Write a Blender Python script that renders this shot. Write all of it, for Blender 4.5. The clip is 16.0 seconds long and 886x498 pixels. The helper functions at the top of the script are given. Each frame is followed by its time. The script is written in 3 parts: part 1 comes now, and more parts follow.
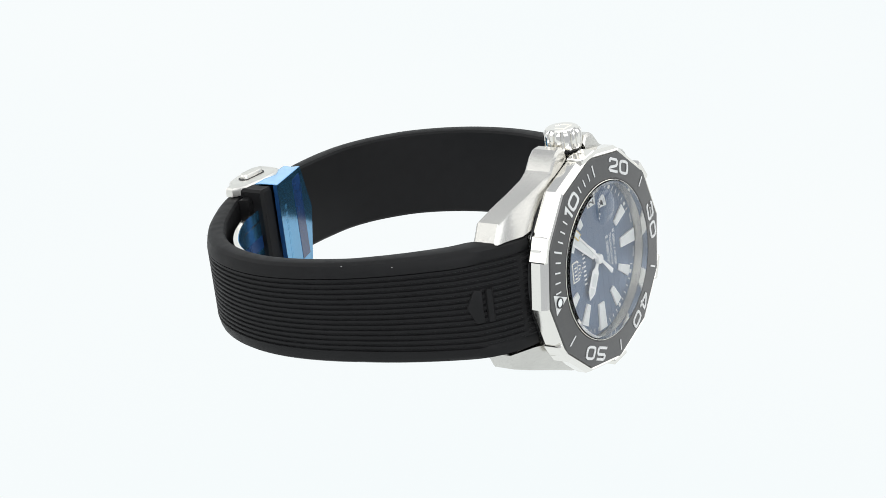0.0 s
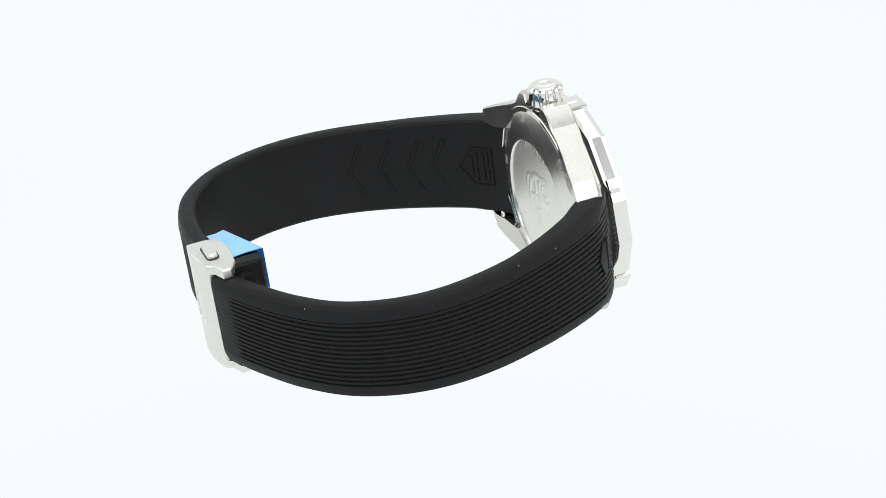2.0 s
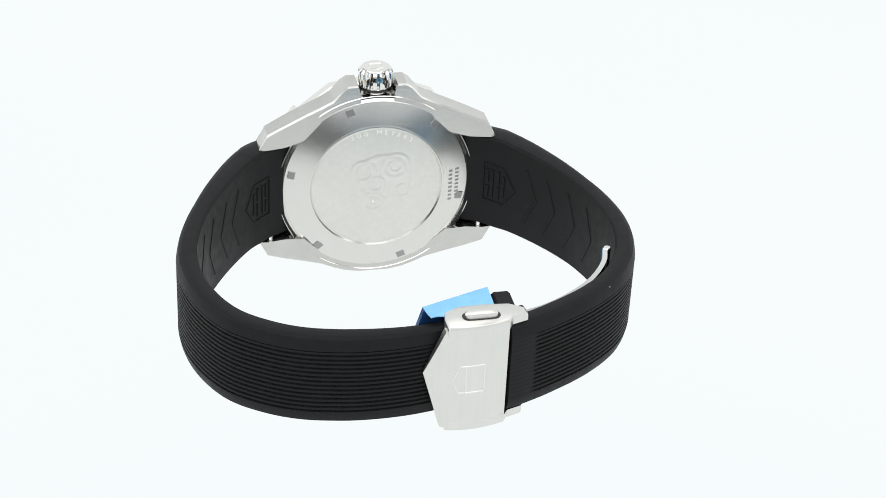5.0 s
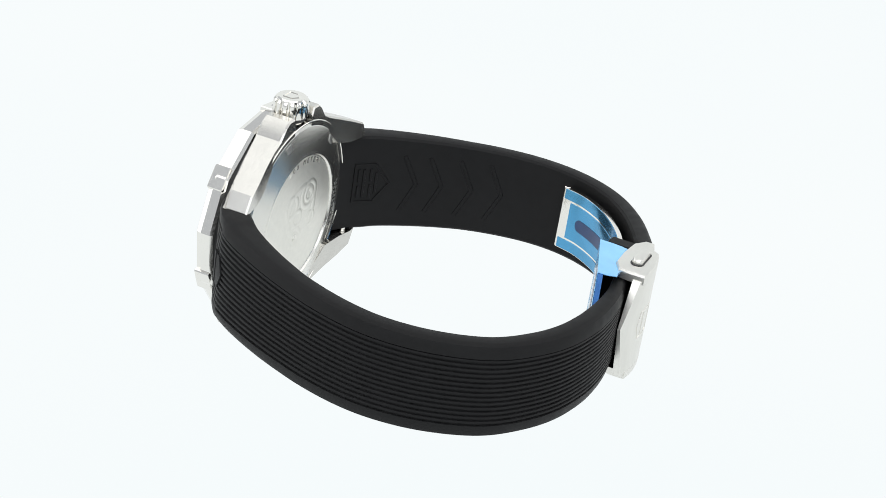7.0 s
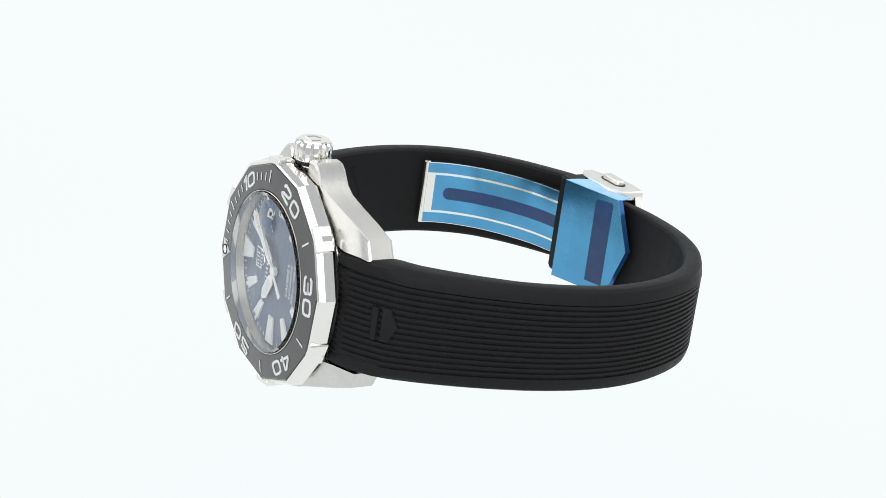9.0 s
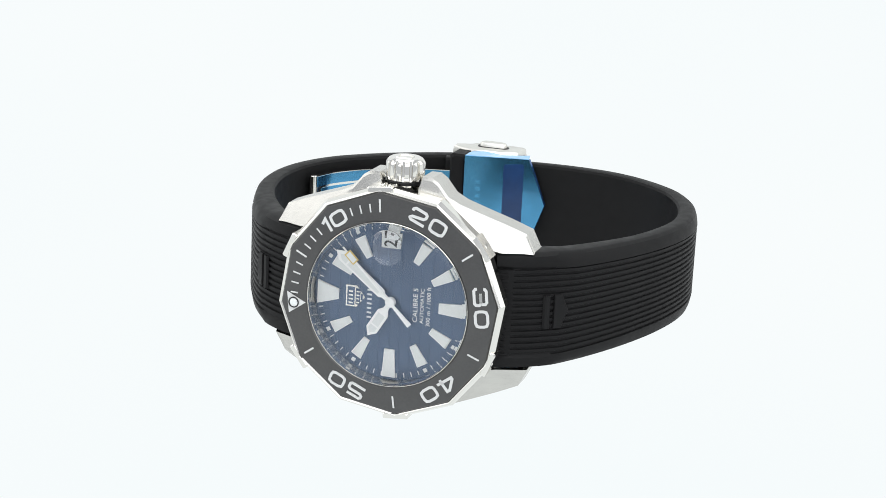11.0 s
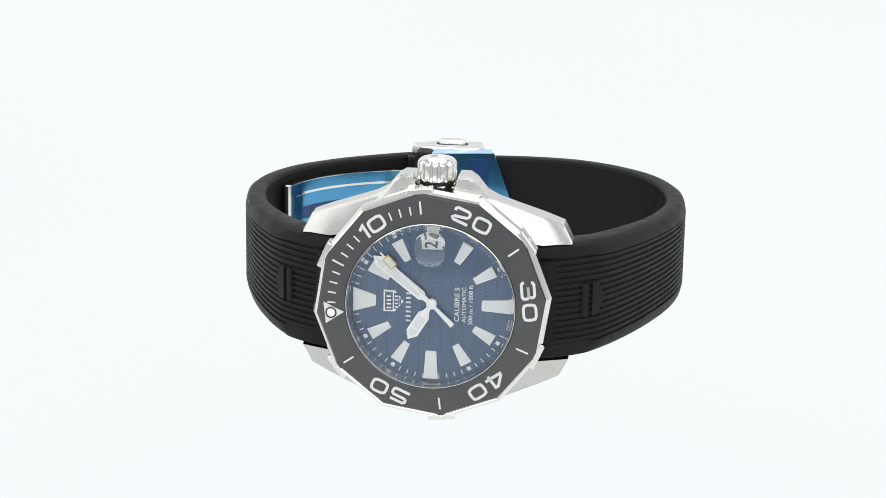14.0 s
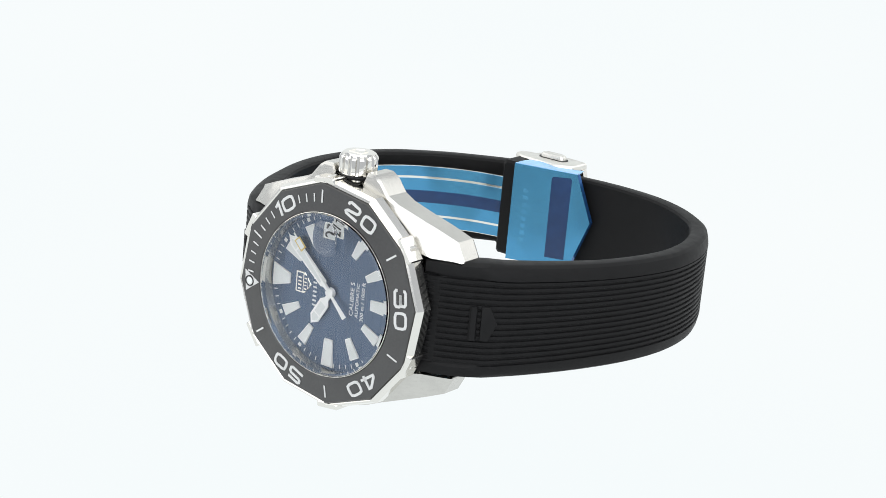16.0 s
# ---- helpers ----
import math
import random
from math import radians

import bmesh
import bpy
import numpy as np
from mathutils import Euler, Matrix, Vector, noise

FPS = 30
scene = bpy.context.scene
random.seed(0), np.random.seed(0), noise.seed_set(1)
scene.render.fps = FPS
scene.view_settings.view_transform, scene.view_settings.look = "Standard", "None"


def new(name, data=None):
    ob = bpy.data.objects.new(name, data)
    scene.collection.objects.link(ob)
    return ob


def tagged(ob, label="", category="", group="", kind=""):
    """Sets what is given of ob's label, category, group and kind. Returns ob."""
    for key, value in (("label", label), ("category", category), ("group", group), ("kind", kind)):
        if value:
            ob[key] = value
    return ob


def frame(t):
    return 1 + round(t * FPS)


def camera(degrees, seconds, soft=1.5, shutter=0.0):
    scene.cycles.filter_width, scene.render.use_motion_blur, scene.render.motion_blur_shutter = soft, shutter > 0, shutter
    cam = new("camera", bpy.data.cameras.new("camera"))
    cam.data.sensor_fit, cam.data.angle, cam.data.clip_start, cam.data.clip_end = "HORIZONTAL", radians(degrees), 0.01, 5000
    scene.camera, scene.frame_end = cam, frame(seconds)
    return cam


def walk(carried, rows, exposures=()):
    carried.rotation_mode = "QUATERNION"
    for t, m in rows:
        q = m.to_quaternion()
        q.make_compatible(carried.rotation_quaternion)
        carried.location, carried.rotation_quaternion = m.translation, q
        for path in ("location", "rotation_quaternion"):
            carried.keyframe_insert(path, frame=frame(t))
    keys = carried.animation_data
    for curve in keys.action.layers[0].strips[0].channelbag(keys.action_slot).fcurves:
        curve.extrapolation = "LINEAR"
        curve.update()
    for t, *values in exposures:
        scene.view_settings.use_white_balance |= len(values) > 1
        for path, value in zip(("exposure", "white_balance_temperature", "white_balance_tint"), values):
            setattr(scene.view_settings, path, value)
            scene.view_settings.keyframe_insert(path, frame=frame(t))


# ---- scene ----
U = 0.001          # the watch is drawn in millimetres
TABLE = 0.02536    # height of the turning axis origin over the table

cam = camera(25.634, 16.0, soft=0.6)
pitch, lean = radians(23.495), radians(-0.351)
right, ahead, above = Vector((1, 0, 0)), Vector((0, math.cos(pitch), -math.sin(pitch))), Vector((0, math.sin(pitch), math.cos(pitch)))
eye = -0.37536 * ahead + 0.00299 * right - 0.0075 * above + Vector((0, 0, TABLE))
cam_x = math.cos(lean) * right - math.sin(lean) * above
cam_y = math.sin(lean) * right + math.cos(lean) * above
stand = Matrix((cam_x, cam_y, -ahead)).transposed().to_4x4()
stand.translation = eye
walk(cam, [(0, stand), (16, stand)], exposures=[(0, 0.0), (16, 0.0)])

# the watch in the table's frame: x from twelve to six, y from nine to three, z out of the dial
WATCH = Matrix(((0.99875, 0.00101, -0.04998, 0.00355), (-0.04960, 0.14437, -0.98828, -0.03702),
                (0.00621, 0.98952, 0.14424, -0.00315 + TABLE), (0, 0, 0, 1)))
TURNS = [(0.0, -301.08), (0.5, -288.28), (1.0, -274.26), (1.5, -260.50), (2.0, -246.30), (2.5, -232.28), (3.0, -218.48),
         (3.5, -205.62), (4.0, -191.73), (4.5, -178.32), (5.0, -164.90), (5.5, -151.50), (6.0, -138.15), (6.5, -124.90),
         (7.0, -111.72), (7.5, -98.53), (8.0, -84.18), (8.5, -70.70), (9.0, -57.89), (9.5, -45.86), (10.0, -34.76),
         (10.5, -24.69), (11.0, -16.16), (11.5, -9.59), (12.0, -3.91), (12.5, -0.00), (13.0, 1.32), (13.5, -0.03),
         (14.0, -4.30), (14.5, -9.60), (15.0, -16.77), (15.5, -24.70), (16.0, -34.84)]

# ---- world: even grey fill from all round, added behind the panels ----
world = bpy.data.worlds.new("room")
scene.world = world
world.use_nodes = True
world.node_tree.nodes["Background"].inputs[0].default_value = (0.5, 0.52, 0.55, 1)
world.node_tree.nodes["Background"].inputs[1].default_value = 1.15


# ---- materials ----
def material(name, colour, rough=0.5, metal=0.0, spec=0.5, grain=0.0, grain_scale=400.0, bump=0.0, stretch=(1, 1, 1), rough_var=0.0, coat=0.0):
    """A surface with colour variation at two scales and fine relief, in the object's own space."""
    m = bpy.data.materials.new(name)
    m.use_nodes = True
    nt = m.node_tree
    b = nt.nodes["Principled BSDF"]
    b.inputs["Roughness"].default_value = rough
    b.inputs["Metallic"].default_value = metal
    b.inputs["Specular IOR Level"].default_value = spec
    b.inputs["Coat Weight"].default_value = coat
    b.inputs["Base Color"].default_value = (*colour, 1)
    tc = nt.nodes.new("ShaderNodeTexCoord")
    mp = nt.nodes.new("ShaderNodeMapping")
    mp.inputs["Scale"].default_value = stretch
    nt.links.new(tc.outputs["Object"], mp.inputs["Vector"])
    fine = nt.nodes.new("ShaderNodeTexNoise")
    fine.inputs["Scale"].default_value = grain_scale
    fine.inputs["Detail"].default_value = 4
    broad = nt.nodes.new("ShaderNodeTexNoise")
    broad.inputs["Scale"].default_value = grain_scale * 0.08
    nt.links.new(mp.outputs[0], fine.inputs["Vector"])
    nt.links.new(tc.outputs["Object"], broad.inputs["Vector"])
    if grain:
        both = nt.nodes.new("ShaderNodeMath")
        both.operation = "ADD"
        nt.links.new(fine.outputs["Fac"], both.inputs[0])
        nt.links.new(broad.outputs["Fac"], both.inputs[1])
        ramp = nt.nodes.new("ShaderNodeMapRange")
        ramp.inputs["From Min"].default_value, ramp.inputs["From Max"].default_value = 0.6, 1.4
        ramp.inputs["To Min"].default_value, ramp.inputs["To Max"].default_value = 1 - grain, 1 + grain
        nt.links.new(both.outputs[0], ramp.inputs["Value"])
        mul = nt.nodes.new("ShaderNodeVectorMath")
        mul.operation = "SCALE"
        mul.inputs[0].default_value = colour
        nt.links.new(ramp.outputs[0], mul.inputs["Scale"])
        nt.links.new(mul.outputs[0], b.inputs["Base Color"])
    if rough_var:
        rr = nt.nodes.new("ShaderNodeMapRange")
        rr.inputs["From Min"].default_value, rr.inputs["From Max"].default_value = 0.3, 0.7
        rr.inputs["To Min"].default_value, rr.inputs["To Max"].default_value = max(0.02, rough - rough_var), rough + rough_var
        nt.links.new(fine.outputs["Fac"], rr.inputs["Value"])
        nt.links.new(rr.outputs[0], b.inputs["Roughness"])
    if bump:
        bp = nt.nodes.new("ShaderNodeBump")
        bp.inputs["Strength"].default_value = bump
        bp.inputs["Distance"].default_value = 0.00008
        nt.links.new(fine.outputs["Fac"], bp.inputs["Height"])
        nt.links.new(bp.outputs[0], b.inputs["Normal"])
    return m


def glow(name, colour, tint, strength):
    """A white sheet given a glow of its own, its tint uneven by a little."""
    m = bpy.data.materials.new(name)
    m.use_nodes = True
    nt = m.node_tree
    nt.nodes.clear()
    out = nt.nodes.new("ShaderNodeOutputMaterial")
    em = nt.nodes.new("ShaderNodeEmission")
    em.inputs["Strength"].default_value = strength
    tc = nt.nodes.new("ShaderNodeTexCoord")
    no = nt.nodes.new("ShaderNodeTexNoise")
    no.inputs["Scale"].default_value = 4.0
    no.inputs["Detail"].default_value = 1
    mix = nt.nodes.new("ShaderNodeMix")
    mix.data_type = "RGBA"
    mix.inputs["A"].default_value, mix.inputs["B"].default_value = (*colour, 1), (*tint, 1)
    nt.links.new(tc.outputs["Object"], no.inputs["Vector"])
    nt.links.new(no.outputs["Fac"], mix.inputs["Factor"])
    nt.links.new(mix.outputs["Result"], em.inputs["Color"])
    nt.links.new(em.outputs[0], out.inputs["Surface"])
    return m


def clear(name, ior, tint, rough=0.0):
    m = bpy.data.materials.new(name)
    m.use_nodes = True
    b = m.node_tree.nodes["Principled BSDF"]
    b.inputs["Transmission Weight"].default_value = 1.0
    b.inputs["IOR"].default_value = ior
    b.inputs["Roughness"].default_value = rough
    b.inputs["Base Color"].default_value = (*tint, 1)
    return m


POLISHED = material("polished_steel", (0.82, 0.805, 0.765), 0.10, 1.0, grain=0.02, grain_scale=300)
BRUSHED = material("brushed_steel", (0.61, 0.60, 0.57), 0.25, 1.0, grain=0.06, grain_scale=2200, bump=0.07, stretch=(0.03, 1, 1))
BRUSHED_BACK = material("turned_steel", (0.74, 0.73, 0.69), 0.24, 1.0, grain=0.02, grain_scale=500)
CLASP_STEEL = material("satin_clasp_steel", (0.76, 0.75, 0.71), 0.34, 1.0, grain=0.03, grain_scale=1500, bump=0.06, stretch=(1, 0.05, 1))
RUBBER = material("black_rubber", (0.0095, 0.0095, 0.010), 0.5, 0.0, 0.14, grain=0.2, grain_scale=500, bump=0.05, rough_var=0.06)
RUBBER_IN = material("black_rubber_lining", (0.0095, 0.0095, 0.010), 0.52, 0.0, 0.13, grain=0.2, grain_scale=500, bump=0.05, rough_var=0.06)
INSERT = material("black_ceramic", (0.062, 0.062, 0.062), 0.18, 0.0, 0.5, grain=0.12, grain_scale=2500, bump=0.05)
DIAL = material("midnight_blue_dial", (0.098, 0.146, 0.232), 0.36, 0.55, 0.4, grain=0.06, grain_scale=2500, stretch=(1, 0.05, 1))
LUME = material("white_lume", (0.79, 0.815, 0.81), 0.5, grain=0.04, grain_scale=3000)
SILVER = material("pale_silver_frame", (0.95, 0.955, 0.95), 0.35, 0.1, grain=0.02, grain_scale=3000)
PRINT = material("white_print", (0.72, 0.74, 0.75), 0.5, grain=0.03, grain_scale=3000)
NUMERAL = material("silver_white_numerals", (0.64, 0.645, 0.64), 0.4, 0.0, grain=0.05, grain_scale=3000)
GOLD = material("yellow_lume_border", (0.72, 0.55, 0.18), 0.35, 0.3, grain=0.05, grain_scale=3000)
DARK = material("dark_gap", (0.012, 0.012, 0.013), 0.5, grain=0.1, grain_scale=1500)
FILM = material("blue_protective_film", (0.085, 0.315, 0.545), 0.16, 0.9, 0.5, grain=0.16, grain_scale=170, bump=0.45, coat=0.2)
FILM_PALE = material("wrinkled_pale_blue_film", (0.20, 0.48, 0.80), 0.2, 0.0, 0.5, grain=0.14, grain_scale=300, bump=0.5, coat=0.4)
FILM_MARK = material("embossed_film", (0.105, 0.36, 0.60), 0.25, 0.8, grain=0.1, grain_scale=300)
FILM_DEEP = material("dark_blue_slot_patch", (0.012, 0.042, 0.13), 0.2, grain=0.2, grain_scale=400)
FILM_EDGE = material("film_wrapped_steel_edge", (0.03, 0.12, 0.34), 0.22, 0.6, grain=0.2, grain_scale=300, bump=0.2)
ETCHED = material("etched_steel", (0.78, 0.77, 0.72), 0.42, 1.0, grain=0.05, grain_scale=900, bump=0.25)
# darker steel: recess shade of the notches as colour, and grey engraving
NOTCH = material("notch_shade_engraving_grey", (0.36, 0.36, 0.35), 0.4, 1.0, grain=0.05, grain_scale=900)
DUST = material("white_dust", (0.7, 0.7, 0.7), 0.8)
SAPPHIRE = clear("coated_sapphire", 1.36, (1.0, 1.0, 1.0))
LENS = clear("sapphire_lens", 1.77, (0.97, 0.98, 1.0))
WHITE_GLOW = glow("glowing_white_sheet", (0.965, 0.985, 0.985), (0.895, 0.955, 0.97), 1.0)
# glow of the unseen side and overhead panels, added to light the watch
PANEL_GLOW = glow("added_panel_glow", (1.0, 1.0, 0.985), (0.95, 0.97, 0.98), 1.6)
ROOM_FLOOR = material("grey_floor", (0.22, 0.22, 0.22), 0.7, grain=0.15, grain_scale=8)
# glow of the unseen front panel, added to brighten dial and lume
FRONT_GLOW = glow("added_front_glow", (0.80, 0.81, 0.82), (0.74, 0.76, 0.78), 3.0)


# ---- mesh helpers ----
def finish(name, bm, mat, smooth=0.6):
    bmesh.ops.recalc_face_normals(bm, faces=bm.faces)
    for f in bm.faces:
        f.smooth = True
    for e in bm.edges:
        e.smooth = len(e.link_faces) == 2 and e.calc_face_angle(3.2) < smooth
    me = bpy.data.meshes.new(name)
    bm.to_mesh(me)
    bm.free()
    me.materials.append(mat)
    return me


def part(name, bm, mat, parent, label="", smooth=0.6):
    ob = new(name, finish(name, bm, mat, smooth))
    ob.parent = parent
    if label:
        tagged(ob, label)
    return ob


def share(name, me, parent, m, label=""):
    """A piece that uses a mesh already made, at the pose m in its parent's space."""
    ob = new(name, me)
    ob.parent = parent
    ob.matrix_basis = m
    if label:
        tagged(ob, label)
    return ob


def mm(v):
    return [c * U for c in v]


def loft(bm, rings, closed=True, caps=True):
    """Joins rings of points (millimetres) with faces."""
    vs = [[bm.verts.new(mm(p)) for p in ring] for ring in rings]
    n = len(vs[0])
    for a, b in zip(vs, vs[1:]):
        for i in range(n if closed else n - 1):
            j = (i + 1) % n
            bm.faces.new((a[i], a[j], b[j], b[i]))
    if caps:
        bm.faces.new(vs[0][::-1])
        bm.faces.new(vs[-1])
    return vs


def prism(bm, poly, z0, z1, bevel=0.0):
    """A flat plate with the outline poly (x, y), with a small chamfer round its upper edge."""
    if bevel:
        cx = sum(p[0] for p in poly) / len(poly)
        cy = sum(p[1] for p in poly) / len(poly)

        def inner(p):
            d = math.hypot(p[0] - cx, p[1] - cy) or 1
            k = 1 - bevel / d
            return (cx + (p[0] - cx) * k, cy + (p[1] - cy) * k)
        s = 1 if z1 > z0 else -1
        rings = [[(x, y, z0) for x, y in poly], [(x, y, z1 - s * bevel) for x, y in poly], [(*inner(p), z1) for p in poly]]
    else:
        rings = [[(x, y, z0) for x, y in poly], [(x, y, z1) for x, y in poly]]
    loft(bm, rings)


def revolve(bm, profile, seg=96, angle0=0.0, radius=None):
    """Turns a profile of (r, z) round z; a closed ring when its ends meet, capped where r is 0."""
    rings = []
    for k in range(seg):
        a = angle0 + 2 * math.pi * k / seg
        s = radius(a) if radius else 1.0
        rings.append([(r * s * math.cos(a), r * s * math.sin(a), z) for r, z in profile])
    vs = [[bm.verts.new(mm(p)) for p in ring] for ring in rings]
    for k in range(seg):
        a, b = vs[k], vs[(k + 1) % seg]
        for i in range(len(profile) - 1):
            bm.faces.new((a[i], b[i], b[i + 1], a[i + 1]))
    bmesh.ops.remove_doubles(bm, verts=bm.verts, dist=1e-7)


def box(bm, x0, x1, y0, y1, z0, z1, bevel=0.15):
    r = bevel

    def ring(z, k):
        return [(x0 + k + r, y0 + k, z), (x1 - k - r, y0 + k, z), (x1 - k, y0 + k + r, z), (x1 - k, y1 - k - r, z),
                (x1 - k - r, y1 - k, z), (x0 + k + r, y1 - k, z), (x0 + k, y1 - k - r, z), (x0 + k, y0 + k + r, z)]
    loft(bm, [ring(z0, r), ring(z0 + r, 0), ring(z1 - r, 0), ring(z1, r)])


def lettering(name, body, size, mat, parent, m, wide=1.0, bold=0.0, depth=0.03, label=""):
    """Raised characters of the built-in font as one mesh; size in millimetres."""
    cu = bpy.data.curves.new(name, "FONT")
    cu.body, cu.size, cu.align_x, cu.align_y = body, size * U, "CENTER", "CENTER"
    cu.extrude, cu.offset, cu.resolution_u = depth * U, bold * U, 3
    tmp = bpy.data.objects.new(name, cu)
    me = bpy.data.meshes.new_from_object(tmp)
    bpy.data.objects.remove(tmp)
    me.transform(Matrix.Diagonal((wide, 1, 1, 1)))
    me.materials.clear()
    me.materials.append(mat)
    return share(name, me, parent, m, label)


def at(x, y, z, turn=0.0):
    return Matrix.Translation(mm((x, y, z))) @ Matrix.Rotation(radians(turn), 4, "Z")


def minute(m, r):
    """The place on the dial at minute m and radius r: twelve lies at -x, three at +y."""
    a = radians(6 * m)
    return (-r * math.cos(a), r * math.sin(a))


def facing(m):
    """The turn that lays a piece's own +y outwards along minute m."""
    return 90 - 6 * m


# ---- the lit table and the unseen panels added round it ----
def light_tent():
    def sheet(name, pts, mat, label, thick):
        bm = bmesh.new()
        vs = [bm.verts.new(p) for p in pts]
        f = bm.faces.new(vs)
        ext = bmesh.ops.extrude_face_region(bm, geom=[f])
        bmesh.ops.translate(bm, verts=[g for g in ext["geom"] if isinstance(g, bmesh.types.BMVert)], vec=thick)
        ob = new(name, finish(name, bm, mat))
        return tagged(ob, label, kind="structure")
    # the table glows by itself, so the watch casts no shadow on it
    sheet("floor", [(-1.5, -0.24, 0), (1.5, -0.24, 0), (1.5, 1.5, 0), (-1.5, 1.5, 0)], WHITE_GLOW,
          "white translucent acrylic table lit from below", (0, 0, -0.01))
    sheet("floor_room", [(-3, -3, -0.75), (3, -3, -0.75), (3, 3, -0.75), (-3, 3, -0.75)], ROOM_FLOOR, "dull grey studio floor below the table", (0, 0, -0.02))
    # unseen glowing sheets, added to light the watch and mirror in its steel
    sheet("added_glow_back", [(-1.5, 1.5, 0), (1.5, 1.5, 0), (1.5, 1.5, 1.3), (-1.5, 1.5, 1.3)], WHITE_GLOW, "unseen glowing white sheet added behind the table", (0, 0.01, 0))
    sheet("added_glow_west", [(-0.9, -0.45, 0.12), (-0.9, 0.75, 0.12), (-0.9, 0.75, 1.0), (-0.9, -0.45, 1.0)], PANEL_GLOW, "unseen glowing side panel added to light the watch", (-0.02, 0, 0))
    sheet("added_glow_east", [(0.9, -0.45, 0.12), (0.9, 0.75, 0.12), (0.9, 0.75, 1.0), (0.9, -0.45, 1.0)], PANEL_GLOW, "unseen glowing side panel added to light the watch", (0.02, 0, 0))
    sheet("added_glow_top", [(-0.62, -0.5, 1.2), (0.62, -0.5, 1.2), (0.62, 0.9, 1.2), (-0.62, 0.9, 1.2)], PANEL_GLOW, "unseen glowing overhead panel added to light the watch", (0, 0, 0.02))
    sheet("added_glow_front", [(-0.9, -1.0, 0.30), (0.9, -1.0, 0.30), (0.9, -0.8, 1.25), (-0.9, -0.8, 1.25)], FRONT_GLOW, "unseen glowing front panel added to light the watch", (0, -0.02, 0))


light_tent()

# ---- the watch ----
watch = tagged(new("wristwatch"), "steel diver's wristwatch with ribbed black rubber strap, lying on its side", "wristwatch")
watch.empty_display_size = 0.01


# -- strap --
def spline(pts, n):
    """Points along a smooth curve through pts, with even spacing."""
    pts = [Vector(p) for p in pts]
    ext = [2 * pts[0] - pts[1]] + pts + [2 * pts[-1] - pts[-2]]
    fine = []
    for i in range(1, len(ext) - 2):
        a, b, c, e = ext[i - 1:i + 3]
        for k in range(24):
            t = k / 24
            fine.append(0.5 * (2 * b + (c - a) * t + (2 * a - 5 * b + 4 * c - e) * t * t + (3 * b - a - 3 * c + e) * t ** 3))
    fine.append(pts[-1])
    run = [0.0]
    for a, b in zip(fine, fine[1:]):
        run.append(run[-1] + (b - a).length)
    out = []
    j = 0
    for k in range(n):
        s = run[-1] * k / (n - 1)
        while j < len(run) - 2 and run[j + 1] < s:
            j += 1
        t = (s - run[j]) / max(1e-9, run[j + 1] - run[j])
        out.append(fine[j].lerp(fine[j + 1], min(1, max(0, t))))
    return out, run[-1]


class Band:
    """One half of the strap: a mid-line in the x-z plane with half thickness and half width along it."""

    def __init__(self, pts, side, thick, wide, n=110, swell=0.0, drift=((0, 0.0),)):
        self.mid, self.length = spline(pts, n)
        self.side, self.thick, self.wide, self.n, self.drift = side, thick, wide, n, drift
        self.normal = []
        for k in range(n):
            t = self.mid[min(n - 1, k + 1)] - self.mid[max(0, k - 1)]
            t.normalize()
            self.normal.append(Vector((-t.y, t.x)) * side)
        if swell:
            self.mid = [m + v * swell * min(1, k / 12) for k, (m, v) in enumerate(zip(self.mid, self.normal))]

    def table(self, rows, s):
        return float(np.interp(s, [r[0] for r in rows], [r[1] for r in rows]))

    def point(self, s, y, off):
        """s: millimetres along the band; off: distance from the mid-line outwards."""
        f = max(0.0, min(1.0, s / self.length)) * (self.n - 1)
        k = min(self.n - 2, int(f))
        p = self.mid[k].lerp(self.mid[k + 1], f - k) + self.normal[k].lerp(self.normal[k + 1], f - k) * off
        return (p.x, y + self.table(self.drift, s), p.y)

    def half(self, s):
        return self.table(self.thick, s)

    def width(self, s):
        return self.table(self.wide, s)


RIDGES = 14


def strap_half(band, ridged):
    """The moulded band: rounded rims, fine lengthwise ridges outside, smooth inside."""
    bm = bmesh.new()
    rings = []
    for k in range(band.n):
        s = band.length * k / (band.n - 1)
        h, w = band.half(s), band.width(s)
        depth = (0.36 + 0.2 * min(1, max(0, (10.8 - s) / 1.6))) * min(1, max(0, (s - ridged[0]) / 1.2)) * min(1, max(0, (ridged[1] - s) / 1.2))
        # the rims rise where the strap leaves the lugs; between the lugs they carry one more ridge
        up = min(1, max(0, (s - 9.2) / 1.6))
        rim = [(0.12, h * 0.48), (0.5, h * 0.74 * up + (h - 0.45) * (1 - up)), (1.2, h - 0.25 - 0.05 * (1 - up)), (2.2, h - 0.06 - 0.24 * (1 - up)), (2.65, h - 0.55 * (1 - up))]
        ring = [(-w, -h * 0.55), (-w, h * 0.30)] + [(-w + a, b) for a, b in rim]
        inner = w - 2.75
        pitch_mm = 2 * inner / RIDGES
        for r in range(RIDGES):
            y = -inner + r * pitch_mm
            ring += [(y + 0.02, h - depth), (y + 0.30 * pitch_mm, h - depth), (y + 0.44 * pitch_mm, h - 0.02 - 0.2 * (1 - up)), (y + 0.88 * pitch_mm, h - 0.02 - 0.2 * (1 - up))]
        ring += [(inner, h - depth)] + [(w - a, b) for a, b in rim[::-1]] + [(w, h * 0.30), (w, -h * 0.55), (w - 0.15, -h * 0.82), (w - 0.6, -h), (-w + 0.6, -h), (-w + 0.15, -h * 0.82)]
        rings.append([band.point(s, y, o) for y, o in ring])
    loft(bm, rings)
    return bm


